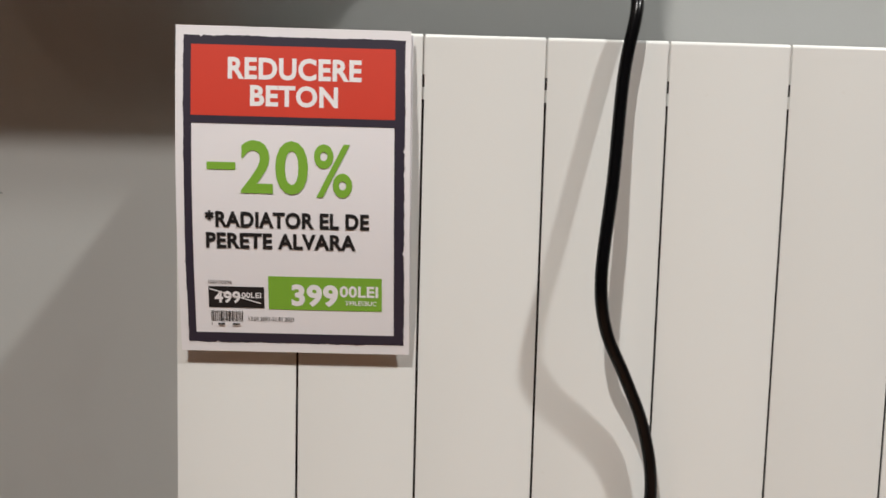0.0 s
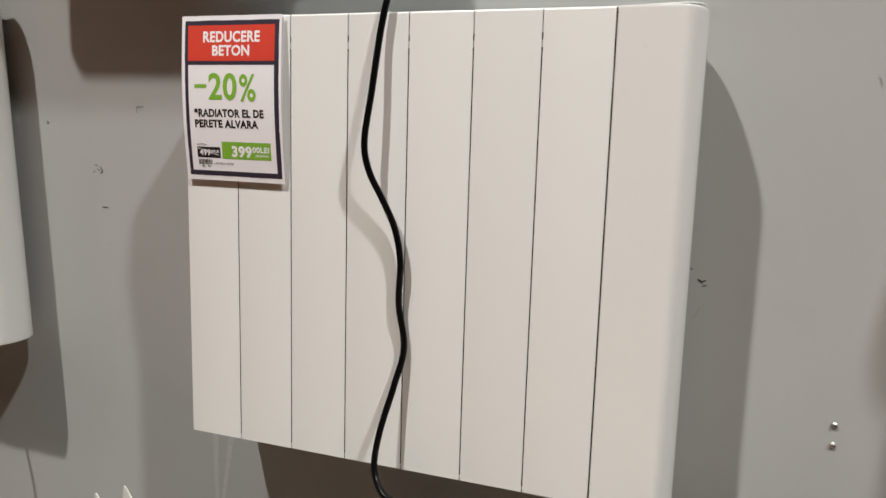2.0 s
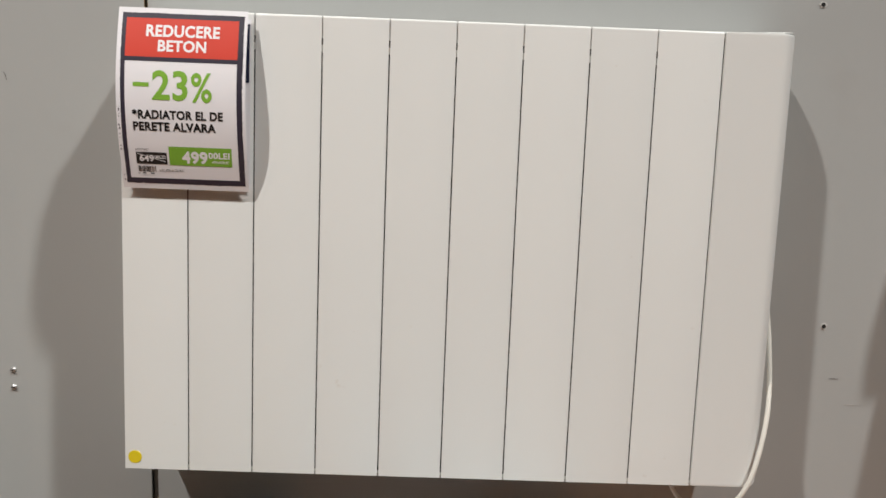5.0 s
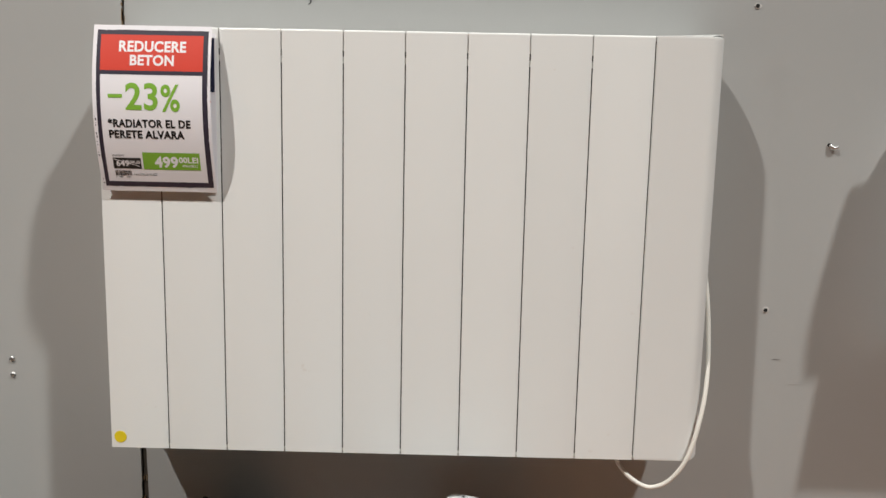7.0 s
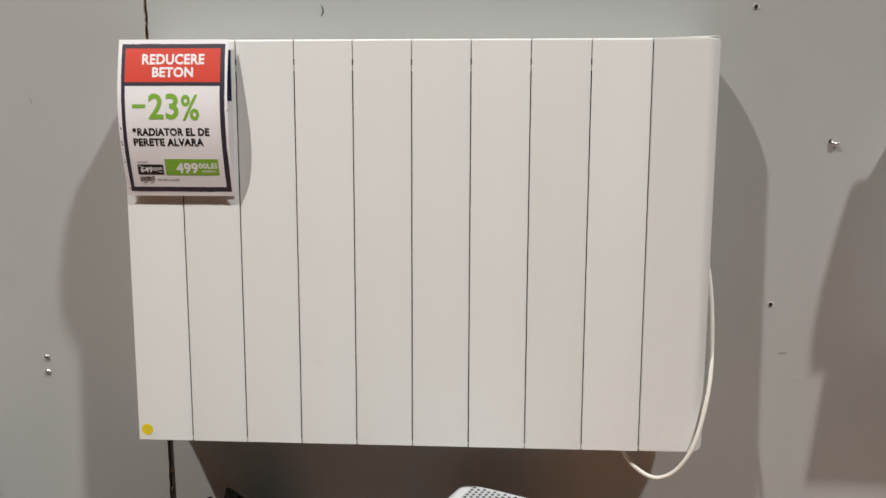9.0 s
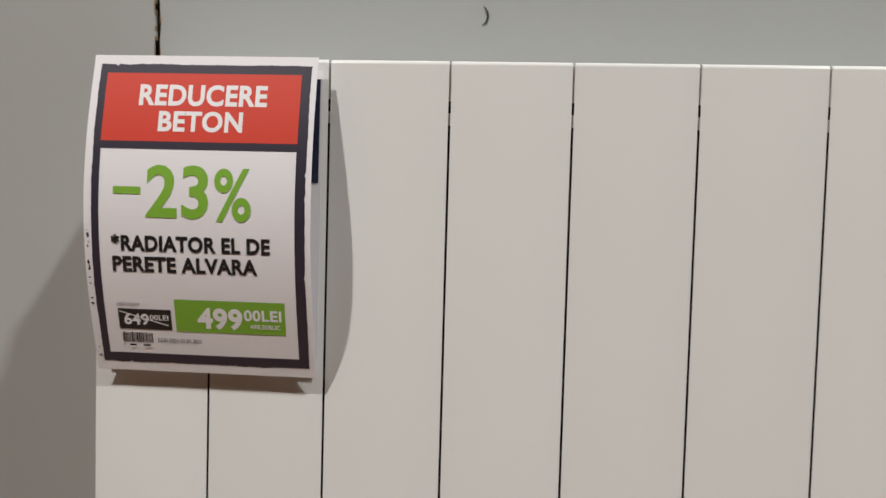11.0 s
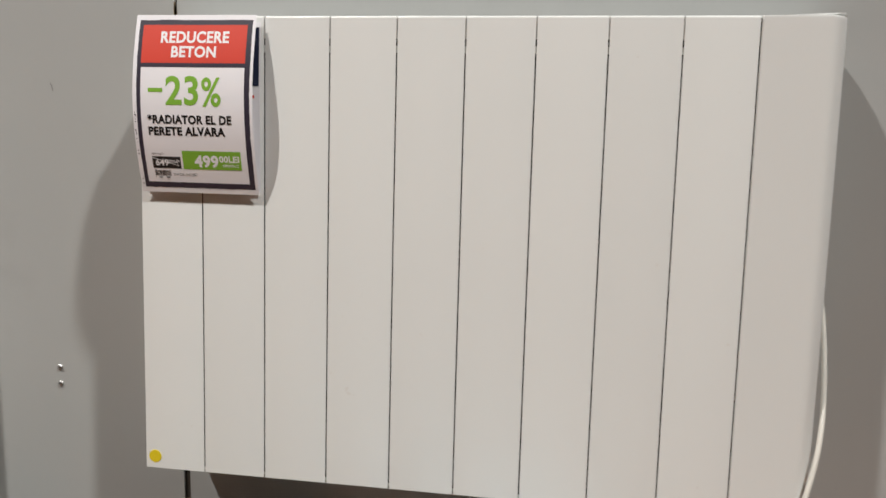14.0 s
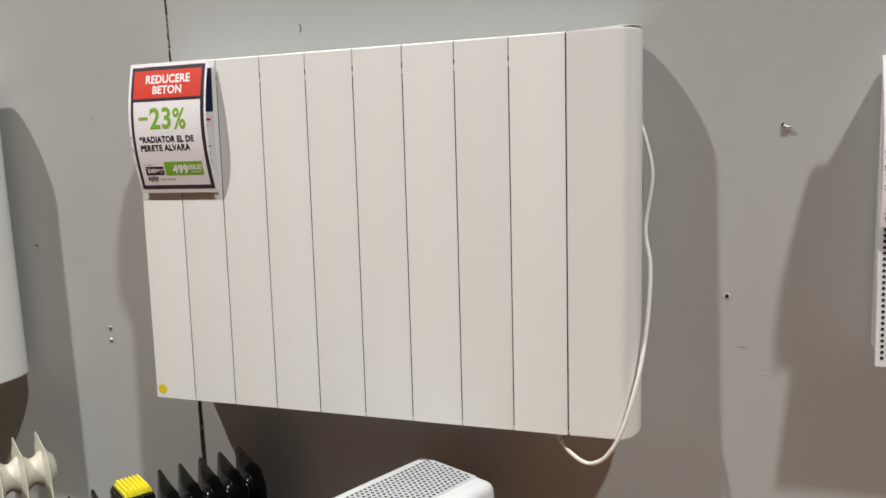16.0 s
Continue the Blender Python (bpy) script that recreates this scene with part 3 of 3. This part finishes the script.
def oil_heater(x, y, mat, label, fins=9, pitch=FIN_PITCH, turn=-32.0, handle=None, handle_mat=None, tube_r=0.030, tube_drop=0.062,
               cap_size=(0.080, 0.045), ribs_across=False):
    """An oil-filled heater whose rearmost rib has its near upper corner at x, y."""
    heater = thing("oil_heater", label, "heater", "oil heaters", at=(x, y, PLINTH))
    heater.rotation_euler = (0, 0, radians(turn))
    me = fin_mesh(mat)
    for k in range(fins):
        ob = new("fin", me)
        ob.parent = heater
        ob.location = (-0.014, -pitch * k, 0.05)
    length = pitch * (fins - 1)
    for z in (HEATER_TOP - PLINTH - tube_drop, 0.14):
        bm = bmesh.new()
        rings = []
        steps = (fins + 1) * 10
        y_a, y_b = 0.020, -length - 0.020
        for i in range(steps + 1):
            yy = y_a + (y_b - y_a) * i / steps
            r = tube_r * (0.84 + 0.16 * math.cos(2 * math.pi * yy / pitch))
            if i in (0, steps):
                r *= 0.72
            rings.append([(0.044 + r * math.cos(a), yy, z + r * math.sin(a)) for a in [2 * math.pi * j / 20 for j in range(20)]])
        part("tube", loft(bm, rings), mat, heater, smooth=True)
    part("end_box", box((-0.004, -length - 0.11, 0.06), (0.092, -length - 0.021, HEATER_TOP - PLINTH - 0.03), 0.02, 3), mat, heater,
         "control box", smooth=True)
    for k in (1, fins - 2):
        for dx in (-0.04, 0.11):
            bm = bmesh.new()
            bmesh.ops.create_cone(bm, cap_ends=True, segments=20, radius1=0.022, radius2=0.022, depth=0.018,
                                  matrix=Matrix.Translation((dx, -pitch * k, 0.022)) @ Matrix.Rotation(radians(90), 4, "Y"))
            part("castor", bm, M_OIL_BLACK, heater, "black plastic castor")
        part("castor_bar", box((-0.05, -pitch * k - 0.012, 0.040), (0.12, -pitch * k + 0.012, 0.055), 0.004, 1), mat, heater)
    if handle:
        hx, hy = handle
        top = 0.766 - PLINTH
        housing = part("handle_housing", box((hx - 0.010, hy - cap_size[1] - 0.007, top - 0.085), (hx + cap_size[0] + 0.008, hy + 0.006, top - 0.010), 0.008, 2),
                       mat, heater, smooth=True)
        bm = bmesh.new()
        size_x, size_y = cap_size
        along = size_x if ribs_across else size_y
        rib = (size_y if ribs_across else size_x) / 6
        prof = [(-0.002, top - 0.014), (-0.002, top - 0.005)]
        for j in range(6):
            prof += [(rib * j, top - 0.004), (rib * (j + 0.15), top), (rib * (j + 0.65), top), (rib * (j + 0.85), top - 0.004)]
        prof += [(rib * 6 + 0.001, top - 0.005), (rib * 6 + 0.001, top - 0.014)]
        rings = []
        for run, dz in ((0, 0.004), (0.003, 0.0), (along - 0.003, 0.0), (along, 0.004)):
            ring = []
            for q, pz in prof:
                z = pz - dz if pz > top - 0.011 else pz
                ring.append((hx + run, hy - q, z) if ribs_across else (hx + q, hy - run, z))
            rings.append(ring)
        loft(bm, rings)
        bmesh.ops.recalc_face_normals(bm, faces=bm.faces)
        part("handle_cap", bm, handle_mat, housing, "ribbed yellow plastic cap", smooth=True)
    return heater


oil_heater(-1.146, -0.145, M_OIL_WHITE, "white oil-filled heater with thin sharp ribs on the plinth")
oil_heater(-0.744, -0.092, M_OIL_WHITE, "white oil-filled heater with a lime-yellow handle cap",
           handle=(0.043, -0.104), handle_mat=M_LIME)
oil_heater(-0.338, -0.080, M_OIL_CREAM, "cream oil-filled heater with round connecting tubes", tube_r=0.038, tube_drop=0.062)
oil_heater(0.103, -0.041, M_OIL_BLACK, "glossy black oil-filled heater with a yellow handle cap",
           fins=10, pitch=0.036, handle=(0.056, -0.196), handle_mat=M_YELLOW,
           cap_size=(0.060, 0.037), ribs_across=True)
oil_heater(-1.505, -0.165, M_OIL_CREAM, "cream oil-filled heater below the higher radiator", tube_r=0.038, tube_drop=0.062)

# white convector with a perforated top
conv = thing("convector_heater", "white floor convector heater with a perforated top grille", "heater", at=(0.470, -0.060, PLINTH))
conv.rotation_euler = (0, 0, radians(-25))
top = 0.771 - PLINTH
part("body", box((0, -0.56, 0.03), (0.160, 0, top), 0.016, 4), M_CONV, conv, smooth=True)
part("grille_panel", box((0.024, -0.54, top - 0.002), (0.128, -0.010, top + 0.0012), 0.001, 1), M_GRILLE, conv)
bm = bmesh.new()
for i in range(12):
    for j in range(63):
        cx, cy = 0.030 + 0.0082 * i, -0.018 - 0.0082 * j - (0.0041 if i % 2 else 0)
        vs = [bm.verts.new((cx + 0.0026 * math.cos(a), cy + 0.0026 * math.sin(a), top + 0.0016))
              for a in [2 * math.pi * q / 8 for q in range(8)]]
        bm.faces.new(vs)
tagged(part("grille_hole", bm, M_HOLE, conv, "small dark round holes"), kind="stuff")
for yy in (-0.50, -0.06):
    part("foot", box((0.01, yy - 0.03, 0.0), (0.150, yy + 0.03, 0.032), 0.004, 1), M_OIL_BLACK, conv)

# ---- perforated panel heater further along the wall, with its own tag ----
panel = thing("panel_heater", "white wall panel heater with a perforated front", "heater", at=(1.1105, 0, 0.972))
PANEL_H = 0.385


def wedge(bm):
    """Its front stands further out at the foot than at the top."""
    for v in bm.verts:
        v.co.y *= 1 - 0.38 * v.co.z / PANEL_H
    return bm


part("body", wedge(box((0.010, -0.098, 0.002), (0.52, -0.004, PANEL_H), 0.008, 3)), M_CONV, panel, smooth=True)
part("front_panel", wedge(box((0.0, -0.1010, 0.0), (0.520, -0.0985, PANEL_H), 0.001, 1)), M_CONV, panel)
bm = bmesh.new()
for i in range(40):
    for j in range(48):
        cx, cz = 0.0075 + 0.0064 * i, 0.012 + 0.0074 * j + (0.0037 if i % 2 else 0)
        vs = [bm.verts.new((cx + 0.0022 * math.cos(a), -0.1018, cz + 0.0022 * math.sin(a)))
              for a in [2 * math.pi * q / 8 for q in range(8)]]
        bm.faces.new(vs[::-1])
wedge(bm)
tagged(part("front_hole", bm, M_HOLE, panel, "small dark round holes"), kind="stuff")
price_tag(1.109, 1.362, lambda v: -0.068 - 0.018 * math.sin(math.pi * max(0, min(1, v * 0.9))) ** 0.9 - 0.028 * v,
          dict(digits="23", spread=(0.280, 0.555, 0.580, 0.742), old="649", price="499", article="100770097"),
          "curled paper price tag on the perforated panel heater", sheets=1)

# ---- cord of the higher radiator, bunched and tied ----
knot = [(-1.535, -0.05, 0.93), (-1.533, -0.06, 0.874), (-1.533, -0.07, 0.850), (-1.522, -0.09, 0.807), (-1.509, -0.095, 0.728)]
for k in range(22):
    a = k * 1.15
    knot.append((-1.530 + 0.042 * math.cos(a), -0.100 + 0.012 * math.sin(2.3 * a), 0.705 + 0.014 * math.sin(a) + 0.006 * math.sin(0.7 * k)))
knot += [(-1.518, -0.10, 0.66), (-1.524, -0.10, 0.60), (-1.510, -0.10, 0.54), (-1.51, -0.10, 0.4), (-1.51, -0.10, 0.25)]
cable("radiator_cord", knot, 0.0030, M_CABLE_WHITE, "white power cord bunched into a loose knot")


# ---- marks, plugs and screws on the wall ----
def strokes(name, lines, width, mat, label, category, y=-0.0006):
    """Thin marks on the wall: each a chain of (x, z) points."""
    bm = bmesh.new()
    for chain in lines:
        pts = [Vector((x, y, z)) for x, z in chain]
        prev = None
        for k, p in enumerate(pts):
            way = (pts[min(k + 1, len(pts) - 1)] - pts[max(k - 1, 0)]).normalized()
            off = Vector((-way.z, 0, way.x)) * width * (0.5 if 0 < k < len(pts) - 1 else 0.25)
            pair = (bm.verts.new(p + off), bm.verts.new(p - off))
            if prev:
                bm.faces.new((prev[0], prev[1], pair[1], pair[0]))
            prev = pair
    return single(name, bm, mat, label, category)


strokes("pencil_mark", [[(0.257, 1.477), (0.2597, 1.473), (0.2602, 1.469), (0.259, 1.465), (0.2562, 1.4625)]], 0.0016, M_SCRATCH,
        "short dark curved pencil mark on the wall", "wall mark")
strokes("pencil_mark", [[(-1.230, 1.284), (-1.2302, 1.293), (-1.217, 1.2935)]], 0.0014, M_SCRATCH, "small dark corner mark on the wall", "wall mark")
strokes("pencil_mark", [[(-1.307, 1.1295), (-1.300, 1.1300), (-1.294, 1.1295)]], 0.0018, M_SCRATCH, "short dark dash on the wall", "wall mark")
strokes("scuff", [[(-1.320, 1.199), (-1.314, 1.1975)], [(-1.308, 1.196), (-1.304, 1.189), (-1.308, 1.184)], [(-1.324, 1.186), (-1.318, 1.188)],
                  [(-1.314, 1.192), (-1.309, 1.190)]], 0.0022, M_SCRATCH, "cluster of small dark scuffs on the wall", "wall mark")
strokes("scuff", [[(-0.371, 1.097), (-0.366, 1.094), (-0.361, 1.0965)], [(-0.365, 1.089), (-0.360, 1.090)], [(-0.381, 1.110), (-0.377, 1.109)]],
        0.0024, M_SCRATCH, "small dark scuffs beside the radiator", "wall mark")
strokes("scuff", [[(-0.374, 1.045), (-0.370, 1.053), (-0.365, 1.061)]], 0.0006, M_SCUFF, "faint thin scratch on the wall", "wall mark")
strokes("scuff", [[(-0.1965, 1.344), (-0.194, 1.340), (-0.1925, 1.333)]], 0.0016, M_SCUFF, "short slanting grey scratch on the wall", "wall mark")
strokes("scuff", [[(0.950, 0.9610), (0.957, 0.9612), (0.9635, 0.9608)]], 0.0012, M_SCUFF, "faint grey dash on the wall", "wall mark")
strokes("scuff", [[(0.976, 0.9232), (0.986, 0.9235), (0.997, 0.9236)]], 0.0009, M_CHIP, "thin pale scratch on the wall", "wall mark")
strokes("scuff", [[(-1.294, 1.071), (-1.292, 1.070)]], 0.0022, M_SCRATCH, "tiny dark fleck on the wall", "wall mark")
strokes("scuff", [[(-1.282, 0.945), (-1.280, 0.9445)]], 0.0018, M_FRAY, "tiny brown fleck on the wall", "wall mark")
strokes("scuff", [[(-0.153, 0.683), (-0.150, 0.684)], [(-0.155, 0.637), (-0.151, 0.635)]], 0.0022, M_SCRATCH, "tiny dark flecks near the plinth", "wall mark")


# two pale streaks below the eight-slat radiator, narrowing downwards
for x_top, x_low, wide in ((-1.093, -1.092, 0.013), (-1.058, -1.089, 0.012)):
    bm = bmesh.new()
    left, right = [], []
    for k in range(13):
        f = k / 12
        x, w = x_top + (x_low - x_top) * f, wide * (1 - 0.75 * f) / 2
        left.append(bm.verts.new((x - w, -0.0004, 0.80 - 0.19 * f)))
        right.append(bm.verts.new((x + w, -0.0004, 0.80 - 0.19 * f)))
    for k in range(12):
        bm.faces.new((left[k], left[k + 1], right[k + 1], right[k]))
    single("pale_streak", bm, M_STREAK, "faint pale streak on the wall below the radiator", "wall mark")


def drilled_hole(x, z, r=0.0035):
    hole = thing("drill_hole", "small drilled hole with a pale chipped rim", "hole", "drilled holes", at=(x, 0, z))
    bm = bmesh.new()
    bmesh.ops.create_cone(bm, cap_ends=True, segments=14, radius1=r, radius2=r, depth=0.0006,
                          matrix=Matrix.Translation((0, -0.0011, 0)) @ Matrix.Rotation(radians(90), 4, "X"))
    part("bore", bm, M_HOLE, hole)
    bm = bmesh.new()
    rng = random.Random(int(x * 1000) + 7)
    rim = [bm.verts.new((r * 1.6 * (0.75 + 0.6 * rng.random()) * math.cos(a), -0.0006, r * 1.5 * (0.75 + 0.5 * rng.random()) * math.sin(a)))
           for a in [2 * math.pi * q / 14 for q in range(14)]]
    bm.faces.new(rim)
    part("chipped_rim", bm, M_CHIP, hole)
    return hole


drilled_hole(0.884, 1.472, 0.0028)
drilled_hole(-0.019, 1.416, 0.0022)
drilled_hole(-1.111, 1.478, 0.0020)
drilled_hole(-1.415, 1.266, 0.0016)
drilled_hole(-0.911, 0.677, 0.0022)


def screw(x, z, r=0.0042, label="pale dome-headed screw in the wall"):
    sc = thing("wall_screw", label, "screw", "wall screws", at=(x, 0, z))
    bm = bmesh.new()
    bmesh.ops.create_uvsphere(bm, u_segments=18, v_segments=10, radius=r)
    for v in bm.verts:
        v.co.y = min(0.0, v.co.y * 0.8)
    part("head", bm, M_METAL, sc, smooth=True)
    slot = box((-r * 0.6, -r * 0.83, -r * 0.13), (r * 0.6, -r * 0.68, r * 0.13))
    part("slot", slot, M_HOLE, sc)
    return sc


screw(-0.202, 0.934)
screw(-0.202, 0.909)
drilled_hole(0.934, 1.037, 0.0030)
plug = thing("wall_plug", "crooked metal hook screw sticking out of the wall", "screw", at=(1.006, 0, 1.279))
part("shank", tube(bmesh.new(), smooth_line([(-0.002, 0, 0.003), (-0.001, -0.003, 0.001), (0.003, -0.0040, -0.001), (0.008, -0.0045, 0.000)]), 0.0021),
     M_METAL, plug, smooth=True)
bm = bmesh.new()
bmesh.ops.create_cone(bm, cap_ends=True, segments=14, radius1=0.0026, radius2=0.0022, depth=0.002,
                      matrix=Matrix.Translation((-0.003, -0.001, 0.003)) @ Matrix.Rotation(radians(90), 4, "X"))
part("collar", bm, M_HOLE, plug)
